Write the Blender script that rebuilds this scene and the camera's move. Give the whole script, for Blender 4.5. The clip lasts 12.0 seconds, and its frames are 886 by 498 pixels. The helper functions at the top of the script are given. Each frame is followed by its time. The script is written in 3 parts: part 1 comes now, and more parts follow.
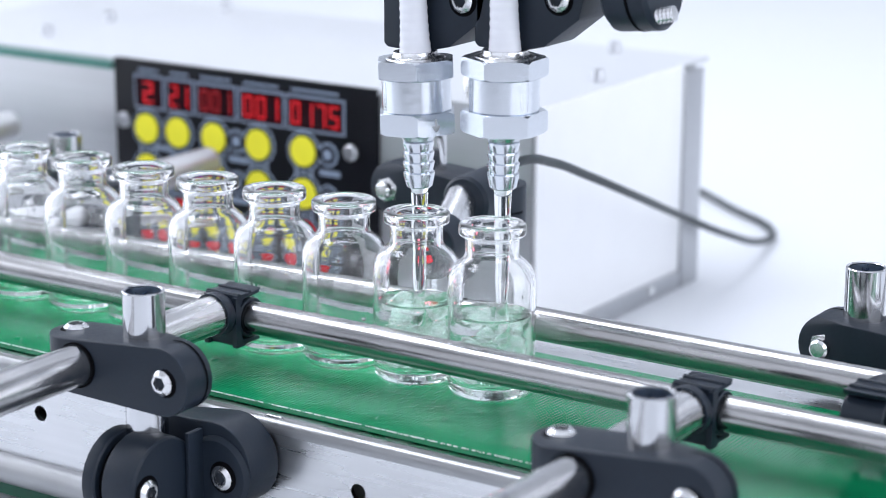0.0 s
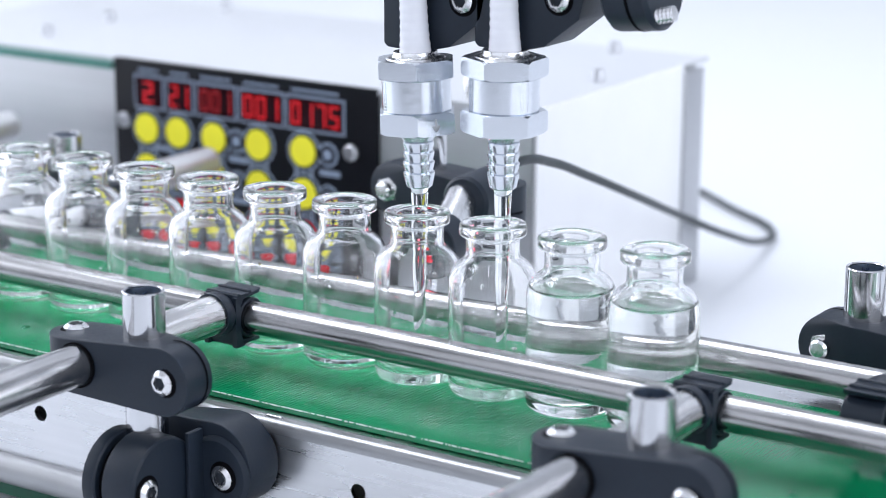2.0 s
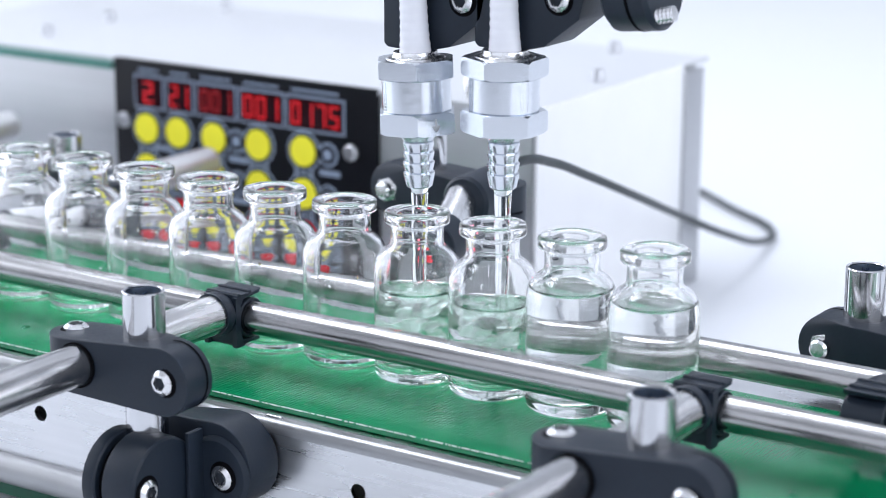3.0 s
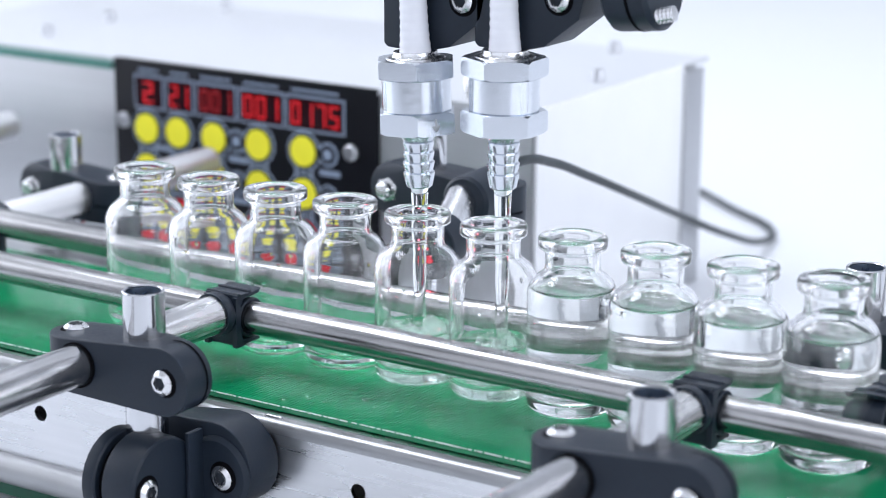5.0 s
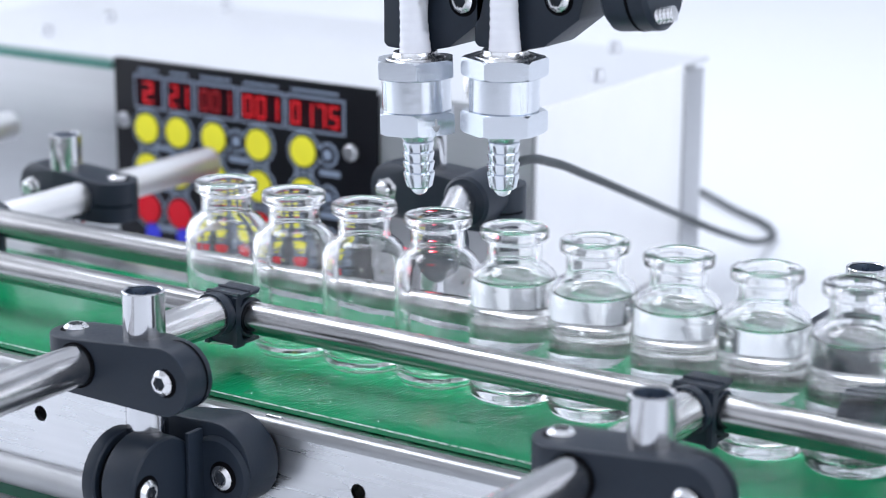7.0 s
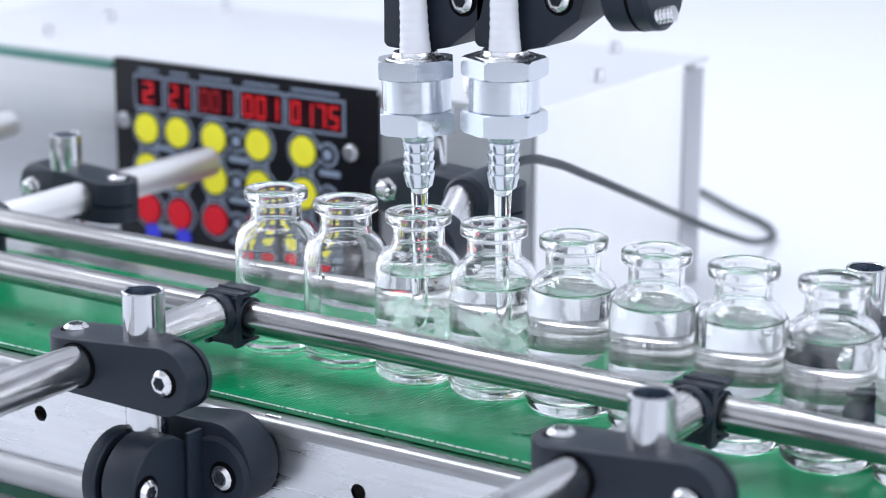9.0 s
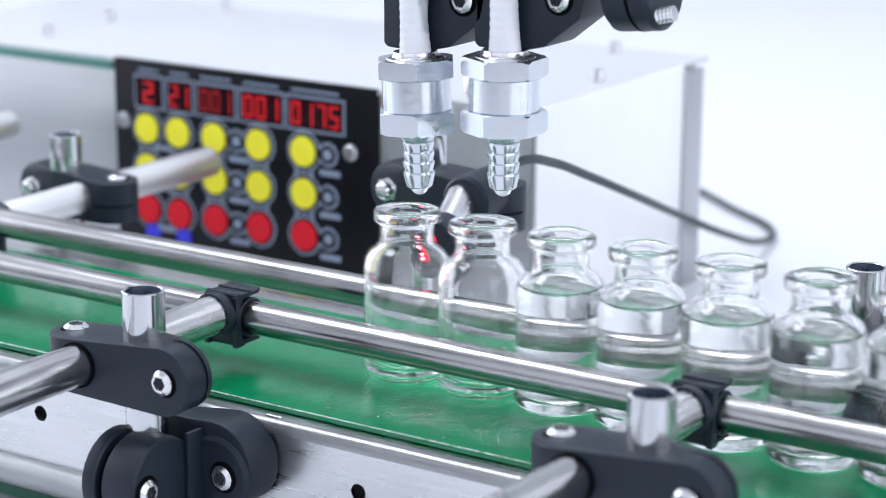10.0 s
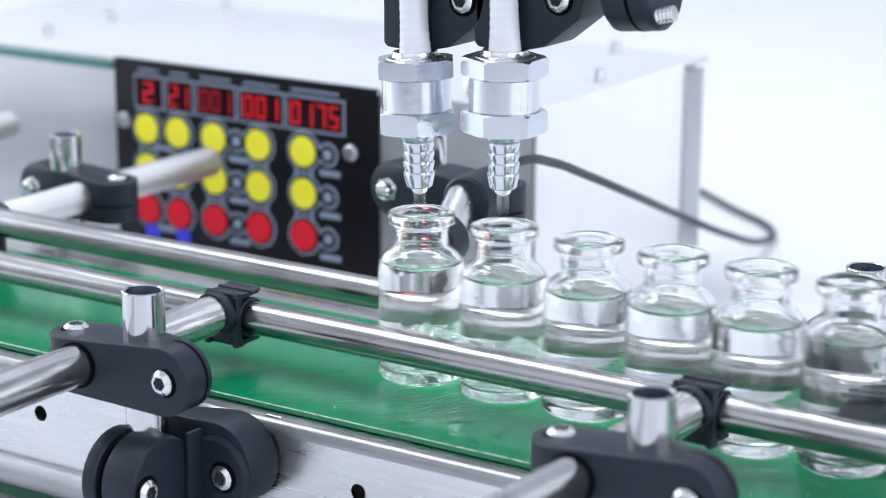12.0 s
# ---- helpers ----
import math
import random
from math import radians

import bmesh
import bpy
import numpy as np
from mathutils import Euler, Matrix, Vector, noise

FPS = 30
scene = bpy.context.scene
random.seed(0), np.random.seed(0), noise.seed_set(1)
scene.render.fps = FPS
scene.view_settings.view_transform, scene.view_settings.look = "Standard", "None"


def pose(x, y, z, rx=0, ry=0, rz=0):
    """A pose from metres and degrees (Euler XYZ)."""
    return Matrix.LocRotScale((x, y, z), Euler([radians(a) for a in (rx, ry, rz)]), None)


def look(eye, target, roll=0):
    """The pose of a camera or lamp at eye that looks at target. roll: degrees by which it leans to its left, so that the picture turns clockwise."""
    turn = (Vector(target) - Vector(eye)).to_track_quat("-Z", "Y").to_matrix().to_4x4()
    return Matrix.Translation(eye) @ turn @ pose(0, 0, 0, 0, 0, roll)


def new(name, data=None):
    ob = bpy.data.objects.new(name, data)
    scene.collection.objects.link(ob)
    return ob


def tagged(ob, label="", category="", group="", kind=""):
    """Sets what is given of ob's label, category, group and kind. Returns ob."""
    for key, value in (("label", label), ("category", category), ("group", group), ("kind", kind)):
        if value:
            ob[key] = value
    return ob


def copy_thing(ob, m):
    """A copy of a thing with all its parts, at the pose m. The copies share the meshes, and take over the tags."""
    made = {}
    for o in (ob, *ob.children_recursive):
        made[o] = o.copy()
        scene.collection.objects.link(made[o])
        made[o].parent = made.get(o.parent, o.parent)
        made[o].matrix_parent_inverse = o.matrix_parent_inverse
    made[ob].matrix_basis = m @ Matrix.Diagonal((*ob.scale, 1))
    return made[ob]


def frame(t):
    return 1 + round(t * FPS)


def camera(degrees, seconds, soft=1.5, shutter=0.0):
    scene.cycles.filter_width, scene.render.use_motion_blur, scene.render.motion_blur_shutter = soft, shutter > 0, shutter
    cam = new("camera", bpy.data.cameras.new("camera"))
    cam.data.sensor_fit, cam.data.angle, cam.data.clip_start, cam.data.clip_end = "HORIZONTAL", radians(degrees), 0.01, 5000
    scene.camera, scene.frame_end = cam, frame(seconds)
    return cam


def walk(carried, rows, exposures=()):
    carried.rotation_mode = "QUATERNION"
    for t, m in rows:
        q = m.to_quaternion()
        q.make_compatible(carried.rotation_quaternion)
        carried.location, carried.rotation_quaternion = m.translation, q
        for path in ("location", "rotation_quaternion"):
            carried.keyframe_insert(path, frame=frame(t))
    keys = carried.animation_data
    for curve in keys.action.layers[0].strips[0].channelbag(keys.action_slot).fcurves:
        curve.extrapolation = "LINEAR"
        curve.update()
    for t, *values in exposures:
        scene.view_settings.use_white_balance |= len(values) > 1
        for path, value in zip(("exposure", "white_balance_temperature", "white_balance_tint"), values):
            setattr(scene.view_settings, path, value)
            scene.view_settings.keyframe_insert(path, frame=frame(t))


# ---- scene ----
cam = camera(23.02, 12.0, soft=0.65, shutter=0.6)
EYE = (0.32341, -0.51674, 0.20292)
AIM = (-0.00653, -0.01602, 0.04538)
cam.data.dof.use_dof = True
cam.data.dof.focus_distance = 0.64
cam.data.dof.aperture_fstop = 12.5
walk(cam, [(0.0, look(EYE, AIM, 0.2225)), (12.0, look(EYE, AIM, 0.2225))], [(0.0, 0.0), (12.0, 0.0)])

TABLE_Z = -0.050
scene.cycles.max_bounces = 24
scene.cycles.transmission_bounces = 24
scene.cycles.glossy_bounces = 10

# ---------------------------------------------------------------- light
world = bpy.data.worlds.new("studio")
scene.world = world
world.use_nodes = True
world.node_tree.nodes["Background"].inputs[0].default_value = (0.86, 0.93, 1.0, 1)
world.node_tree.nodes["Background"].inputs[1].default_value = 0.25


def softbox(name, eye, target, sx, sy, watts, color=(0.85, 0.886, 1.0)):
    d = bpy.data.lights.new(name, "AREA")
    d.shape, d.size, d.size_y, d.energy, d.color = "RECTANGLE", sx, sy, watts, color
    ob = new(name, d)
    ob.matrix_world = look(eye, target)
    return ob


softbox("softbox_top", (-0.55, 0.22, 1.15), (-0.5, 0.18, 0), 1.1, 0.45, 13.6)
softbox("softbox_east", (1.35, 0.05, 0.62), (0, 0.05, 0.45), 2.2, 1.25, 20.5)
softbox("softbox_west", (-1.55, -0.15, 0.62), (0, 0.0, 0.45), 2.0, 1.25, 18.0)
softbox("softbox_south", (0.1, -1.45, 0.66), (0, 0.05, 0.35), 2.6, 1.5, 8.8)
softbox("softbox_back", (0.5, 1.15, 0.95), (-0.6, 1.7, 0.4), 1.2, 0.6, 3.5)


# ---------------------------------------------------------------- materials
def material(name, color, rough=0.5, metal=0.0, grain=0.0, scale=200.0, bump=0.0, stretch=(1, 1, 1), spread=0.06, coat=0.0,
             transmission=0.0, ior=1.5, emit=0.0):
    m = bpy.data.materials.new(name)
    m.use_nodes = True
    nt = m.node_tree
    b = nt.nodes["Principled BSDF"]
    b.inputs["Base Color"].default_value = (*color, 1)
    b.inputs["Roughness"].default_value = rough
    b.inputs["Metallic"].default_value = metal
    b.inputs["Coat Weight"].default_value = coat
    b.inputs["Transmission Weight"].default_value = transmission
    b.inputs["IOR"].default_value = ior
    if emit:
        b.inputs["Emission Color"].default_value = (*color, 1)
        b.inputs["Emission Strength"].default_value = emit
    if grain or bump:
        tc = nt.nodes.new("ShaderNodeTexCoord")
        mp = nt.nodes.new("ShaderNodeMapping")
        mp.inputs["Scale"].default_value = stretch
        nt.links.new(tc.outputs["Object"], mp.inputs["Vector"])
        fine = nt.nodes.new("ShaderNodeTexNoise")
        fine.inputs["Scale"].default_value, fine.inputs["Detail"].default_value = scale, 4
        broad = nt.nodes.new("ShaderNodeTexNoise")
        broad.inputs["Scale"].default_value, broad.inputs["Detail"].default_value = scale * 0.07, 3
        nt.links.new(mp.outputs[0], fine.inputs["Vector"])
        nt.links.new(tc.outputs["Object"], broad.inputs["Vector"])
        add = nt.nodes.new("ShaderNodeMath")
        add.operation = "ADD"
        nt.links.new(fine.outputs["Fac"], add.inputs[0])
        nt.links.new(broad.outputs["Fac"], add.inputs[1])
        if grain:
            mix = nt.nodes.new("ShaderNodeMapRange")
            mix.inputs["From Min"].default_value, mix.inputs["From Max"].default_value = 0.7, 1.3
            mix.inputs["To Min"].default_value, mix.inputs["To Max"].default_value = 1 - grain, 1 + grain
            nt.links.new(add.outputs[0], mix.inputs["Value"])
            mul = nt.nodes.new("ShaderNodeVectorMath")
            mul.operation = "SCALE"
            mul.inputs[0].default_value = color
            nt.links.new(mix.outputs[0], mul.inputs["Scale"])
            nt.links.new(mul.outputs[0], b.inputs["Base Color"])
            r = nt.nodes.new("ShaderNodeMapRange")
            r.inputs["From Min"].default_value, r.inputs["From Max"].default_value = 0.7, 1.3
            r.inputs["To Min"].default_value, r.inputs["To Max"].default_value = max(0.02, rough - spread), rough + spread
            nt.links.new(add.outputs[0], r.inputs["Value"])
            nt.links.new(r.outputs[0], b.inputs["Roughness"])
        if bump:
            bp = nt.nodes.new("ShaderNodeBump")
            bp.inputs["Strength"].default_value, bp.inputs["Distance"].default_value = bump, 0.0003
            nt.links.new(fine.outputs["Fac"], bp.inputs["Height"])
            nt.links.new(bp.outputs[0], b.inputs["Normal"])
    return m


def belt_material():
    """Green PVC belt: a fine woven relief under a glossy skin."""
    m = material("belt_green", (0.004, 0.218, 0.085), 0.10, 0, 0.14, 60.0, 0, (1, 1, 1), 0.07)
    nt = m.node_tree
    b = nt.nodes["Principled BSDF"]
    b.inputs["Specular IOR Level"].default_value = 0.75
    tc = nt.nodes.new("ShaderNodeTexCoord")
    heights = []
    for axis in ("X", "Y"):
        w = nt.nodes.new("ShaderNodeTexWave")
        w.bands_direction = axis
        w.inputs["Scale"].default_value = 260.0
        nt.links.new(tc.outputs["Object"], w.inputs["Vector"])
        heights.append(w)
    mul = nt.nodes.new("ShaderNodeMath")
    mul.operation = "MULTIPLY"
    nt.links.new(heights[0].outputs["Fac"], mul.inputs[0])
    nt.links.new(heights[1].outputs["Fac"], mul.inputs[1])
    bp = nt.nodes.new("ShaderNodeBump")
    bp.inputs["Strength"].default_value, bp.inputs["Distance"].default_value = 0.16, 0.0002
    nt.links.new(mul.outputs[0], bp.inputs["Height"])
    nt.links.new(bp.outputs[0], b.inputs["Normal"])
    return m


WHITE_SHEET = material("white_sheet", (0.68, 0.70, 0.725), 0.45, 0, 0.015, 30)
WHITE_WALL = material("white_studio_wall", (0.86, 0.87, 0.88), 0.8, 0, 0.03, 12)
GREY_WALL = material("studio_wall", (0.42, 0.43, 0.45), 0.8, 0, 0.06, 12)
DARK_WALL = material("studio_ceiling", (0.84, 0.85, 0.86), 0.8, 0, 0.06, 12)
CHROME = material("polished_steel", (0.60, 0.605, 0.62), 0.12, 1, 0.05, 300, 0.02, (1, 1, 0.04), 0.04)
RAIL_STEEL = material("rail_steel", (0.40, 0.398, 0.396), 0.22, 1, 0.14, 500, 0.05, (0.05, 1, 1), 0.06)
FLANGE_STEEL = material("dull_flange_steel", (0.38, 0.385, 0.39), 0.38, 1, 0.14, 400, 0.05, (0.03, 1, 1), 0.08)
DULL_ROD = material("dull_steel_rod", (0.74, 0.74, 0.75), 0.24, 1, 0.14, 520, 0.05)
SATIN = material("satin_steel_rod", (0.66, 0.655, 0.655), 0.23, 1, 0.16, 520, 0.06, (1, 0.02, 1), 0.10)
BRUSHED = material("brushed_steel", (0.68, 0.685, 0.695), 0.28, 1, 0.05, 500, 0.04, (0.03, 1, 1), 0.06)
MACHINE_STEEL = material("cabinet_steel", (0.50, 0.51, 0.525), 0.36, 1, 0.05, 300, 0.03, (0.04, 1, 1), 0.06)
# Steel glare painted as white: lid darker, side lighter, to even their lighting.
LID_GLARE_AND_WHITE = material("lid_glare_and_plain_white", (0.53, 0.545, 0.56), 0.35, 0, 0.03, 60)
SIDE_GLARE = material("cabinet_side_glare", (0.80, 0.81, 0.82), 0.35, 0, 0.02, 60)
ALU = material("turned_aluminium", (0.70, 0.73, 0.77), 0.20, 1, 0.05, 900, 0.012, (0.3, 0.3, 1), 0.06)
ZINC = material("zinc_plated", (0.80, 0.80, 0.80), 0.24, 1, 0.08, 900, 0.05)
BLACK = material("black_nylon", (0.0105, 0.0175, 0.0285), 0.45, 0, 0.10, 900, 0.10, (1, 1, 1), 0.05)
BLACK.node_tree.nodes["Principled BSDF"].inputs["Specular IOR Level"].default_value = 0.32
BLACK_GLOSS = material("black_film", (0.004, 0.0046, 0.0075), 0.40, 0, 0.08, 120)
# Near-black that stands in for the shade inside gaps and recesses.
RECESS_SHADE = material("recess_shade", (0.003, 0.003, 0.004), 0.8)
RECESS_SHADE.node_tree.nodes["Principled BSDF"].inputs["Specular IOR Level"].default_value = 0.05
DARK_STEEL = material("dark_screw_steel", (0.52, 0.53, 0.55), 0.35, 1, 0.1, 300)
TUBE_INSIDE = material("tube_inside", (0.42, 0.50, 0.60), 0.30, 1, 0.1, 300)
BLACK_GLOSS.node_tree.nodes["Principled BSDF"].inputs["Specular IOR Level"].default_value = 0.18
# Lighter, rougher copy of SATIN: the white light on the rear rods, painted in.
LIT_ROD = material("lit_satin_steel_rod", (0.80, 0.80, 0.80), 0.40, 1, 0.06, 520, 0.04, (1, 0.02, 1), 0.06)
BELT = belt_material()
BELT_EDGE = material("belt_fabric_edge", (0.50, 0.62, 0.54), 0.8, 0, 0.2, 900)
BELT_UNDER = material("belt_underside", (0.02, 0.10, 0.06), 0.6, 0, 0.15, 200)
HOSE = material("white_silicone_hose", (0.86, 0.87, 0.91), 0.22, 0, 0.03, 200, transmission=0.08, ior=1.41)
GLASS = material("clear_glass", (1.0, 1.0, 1.0), 0.0, 0, 0, 130, 0.20, (0.7, 0.7, 1.4), transmission=0.996, ior=1.50)
WATER = material("clear_water", (0.985, 1.0, 0.99), 0.0, 0, transmission=1.0, ior=1.33)
BUBBLE = material("air_in_water", (0.86, 0.96, 0.92), 0.12, 0, transmission=0.86, ior=1.16)
YELLOW = material("yellow_key", (0.95, 0.88, 0.05), 0.5, 0, 0.03, 200)
RED = material("red_key", (0.76, 0.014, 0.03), 0.5, 0, 0.03, 200)
BLUE = material("blue_key", (0.06, 0.07, 0.75), 0.5, 0, 0.03, 200)
PRINT = material("grey_print", (0.26, 0.32, 0.42), 0.5, 0, 0.05, 300)
for key in (YELLOW, RED, BLUE):
    key.node_tree.nodes["Principled BSDF"].inputs["Specular IOR Level"].default_value = 0.2
DIGIT = material("red_digit", (0.75, 0.004, 0.012), 0.5, emit=0.26)
DIGIT_DIM = material("dim_red_digit", (0.38, 0.004, 0.010), 0.5, emit=0.22)
DISPLAY = material("display_window", (0.020, 0.003, 0.006), 0.25)
DISPLAY.node_tree.nodes["Principled BSDF"].inputs["Specular IOR Level"].default_value = 0.2
LED = material("red_led", (1.0, 0.10, 0.16), 0.3, emit=16.0)
LENS_RED = material("red_lens", (0.55, 0.004, 0.02), 0.15, emit=0.9)
CABLE = material("black_cable", (0.018, 0.026, 0.030), 0.45, 0, 0.08, 300)
LID_EDGE = material("green_tinted_edge", (0.10, 0.26, 0.22), 0.3, 0, 0.06, 80)


# ---------------------------------------------------------------- mesh helpers
def mesh_of(name, bm, mat, smooth=35):
    bmesh.ops.recalc_face_normals(bm, faces=bm.faces)
    me = bpy.data.meshes.new(name)
    bm.to_mesh(me)
    bm.free()
    for m in (mat if isinstance(mat, (list, tuple)) else [mat]):
        me.materials.append(m)
    if smooth:
        me.polygons.foreach_set("use_smooth", [True] * len(me.polygons))
        me.set_sharp_from_angle(angle=radians(smooth))
    return me


def part(name, bm, mat, parent=None, label="", smooth=35, m=None):
    ob = new(name, mesh_of(name, bm, mat, smooth))
    if parent:
        ob.parent = parent
    if m is not None:
        ob.matrix_basis = m
    if label:
        tagged(ob, label)
    return ob


def thing(name, label, category, m=None, group="", kind=""):
    ob = new(name)
    ob.empty_display_size = 0.01
    if m is not None:
        ob.matrix_basis = m
    return tagged(ob, label, category, group, kind)


def box(x0, x1, y0, y1, z0, z1, bevel=0.0, seg=2, bm=None):
    fresh = bmesh.new()
    bmesh.ops.create_cube(fresh, size=1)
    for v in fresh.verts:
        v.co = ((x0 + x1) / 2 + v.co.x * (x1 - x0), (y0 + y1) / 2 + v.co.y * (y1 - y0), (z0 + z1) / 2 + v.co.z * (z1 - z0))
    if bevel:
        bmesh.ops.bevel(fresh, geom=fresh.edges[:], offset=bevel, segments=seg, affect="EDGES", profile=0.6)
    return joined(bm, fresh)


def joined(bm, fresh):
    if bm is None:
        return fresh
    me = bpy.data.meshes.new("tmp")
    fresh.to_mesh(me)
    fresh.free()
    bm.from_mesh(me)
    bpy.data.meshes.remove(me)
    return bm


def lathe(profile, seg=32, bm=None, m=None, closed=False):
    """Turns (radius, height) points round z."""
    bm2 = bmesh.new()
    rings = []
    for r, z in profile:
        if r < 1e-7:
            rings.append([bm2.verts.new((0, 0, z))])
        else:
            rings.append([bm2.verts.new((r * math.cos(2 * math.pi * i / seg), r * math.sin(2 * math.pi * i / seg), z)) for i in range(seg)])
    pairs = list(zip(rings, rings[1:])) + ([(rings[-1], rings[0])] if closed else [])
    for a, b in pairs:
        for i in range(seg):
            j = (i + 1) % seg
            f = [a[i % len(a)], a[j % len(a)], b[j % len(b)], b[i % len(b)]]
            f = list(dict.fromkeys(f))
            if len(f) > 2:
                bm2.faces.new(f)
    if m is not None:
        bm2.transform(m)
    return joined(bm, bm2)


def rod(a, b, r, seg=24, bm=None, round_end=0.0006):
    a, b = Vector(a), Vector(b)
    n = (b - a).length
    m = Matrix.Translation(a) @ (b - a).to_track_quat("Z", "Y").to_matrix().to_4x4()
    e = min(round_end, r * 0.4)
    return lathe([(0, 0), (r - e, 0), (r, e), (r, n - e), (r - e, n), (0, n)], seg, bm, m)


def tube(a, b, r, wall, seg=32, bm=None):
    a, b = Vector(a), Vector(b)
    n = (b - a).length
    m = Matrix.Translation(a) @ (b - a).to_track_quat("Z", "Y").to_matrix().to_4x4()
    e = 0.0003
    return lathe([(r - wall, 0), (r - e, 0), (r, e), (r, n - e), (r - e, n), (r - wall + e, n), (r - wall, n - e)], seg, bm, m, closed=True)


def ring_points(center, axis, r, half, seg=28):
    q = Vector(axis).to_track_quat("Z", "Y").to_matrix()
    out = []
    for h in (-half, half):
        for i in range(seg):
            t = 2 * math.pi * i / seg
            out.append(Vector(center) + q @ Vector((r * math.cos(t), r * math.sin(t), h)))
    return out


def hull(points, bevel=0.0012):
    bm = bmesh.new()
    for p in points:
        bm.verts.new(p)
    bmesh.ops.convex_hull(bm, input=bm.verts[:])
    bmesh.ops.delete(bm, geom=[v for v in bm.verts if not v.link_faces], context="VERTS")
    bmesh.ops.dissolve_limit(bm, angle_limit=radians(2), verts=bm.verts[:], edges=bm.edges[:])
    if bevel:
        sharp = [e for e in bm.edges if len(e.link_faces) == 2 and e.calc_face_angle(0) > radians(40)]
        bmesh.ops.bevel(bm, geom=sharp, offset=bevel, segments=3, affect="EDGES", profile=0.6, clamp_overlap=True)
    return bm


def prism(outline, axis, a, b, bevel=0.0, bm=None):
    """Extrudes a 2D outline along axis from a to b: x -> (y, z), y -> (x, z), z -> (x, y)."""
    fresh = bmesh.new()
    put = {"x": lambda u, v, w: (w, u, v), "y": lambda u, v, w: (u, w, v), "z": lambda u, v, w: (u, v, w)}[axis]
    lo = [fresh.verts.new(put(u, v, a)) for u, v in outline]
    hi = [fresh.verts.new(put(u, v, b)) for u, v in outline]
    fresh.faces.new(lo), fresh.faces.new(hi[::-1])
    for i in range(len(lo)):
        j = (i + 1) % len(lo)
        fresh.faces.new((lo[i], lo[j], hi[j], hi[i]))
    bmesh.ops.recalc_face_normals(fresh, faces=fresh.faces)
    if bevel:
        bmesh.ops.bevel(fresh, geom=fresh.edges[:], offset=bevel, segments=2, affect="EDGES", profile=0.6)
    return joined(bm, fresh)


def socket_screw(name, at, axis, parent, r=0.0036, recess=0.0047):
    """A socket-head screw in a ring blackened as the shade of its bore; axis points out of the surface."""
    q = Matrix.Translation(at) @ Vector(axis).to_track_quat("Z", "Y").to_matrix().to_4x4()
    well = part("bore_shade", lathe([(r - 0.0002, -0.0008), (r - 0.0001, 0.00025), (recess - 0.0006, 0.00025), (recess, 0.0)], 28), RECESS_SHADE, parent, m=q)
    bm, seg, rings = bmesh.new(), 30, []
    for rad, z, six in ((r, -0.001, 0), (r, 0.0008, 0), (r - 0.0005, 0.0013, 0), (0.0025, 0.0018, 0), (0.0021, 0.0018, 1), (0.0021, -0.0006, 1), (0.0008, -0.0010, 0)):
        ring = []
        for i in range(seg):
            a = 2 * math.pi * i / seg
            k = math.cos(math.pi / 6) / math.cos((a % (math.pi / 3)) - math.pi / 6) if six else 1.0
            ring.append(bm.verts.new((rad * k * math.cos(a), rad * k * math.sin(a), z)))
        if rings:
            for i in range(seg):
                j = (i + 1) % seg
                bm.faces.new((rings[-1][i], rings[-1][j], ring[j], ring[i]))
        rings.append(ring)
    bm.faces.new(rings[-1])
    return part(name, bm, [ZINC], parent, "bright zinc socket screw", smooth=30, m=q)


def hex_outline(r, turn=0.0):
    return [(r * math.cos(math.pi * i / 3 + turn), r * math.sin(math.pi * i / 3 + turn)) for i in range(6)]


def hex_bolt(name, at, axis, parent, r=0.0044):
    q = Matrix.Translation(at) @ Vector(axis).to_track_quat("Z", "Y").to_matrix().to_4x4()
    bm = prism(hex_outline(r, 0.3), "z", 0.0, 0.0026, 0.0003)
    lathe([(0.0030, 0.0026), (0.0029, 0.0050), (0.0022, 0.0058), (0, 0.0060)], 20, bm)
    return part(name, bm, ZINC, parent, "bright hexagon nut on a bolt end", m=q)


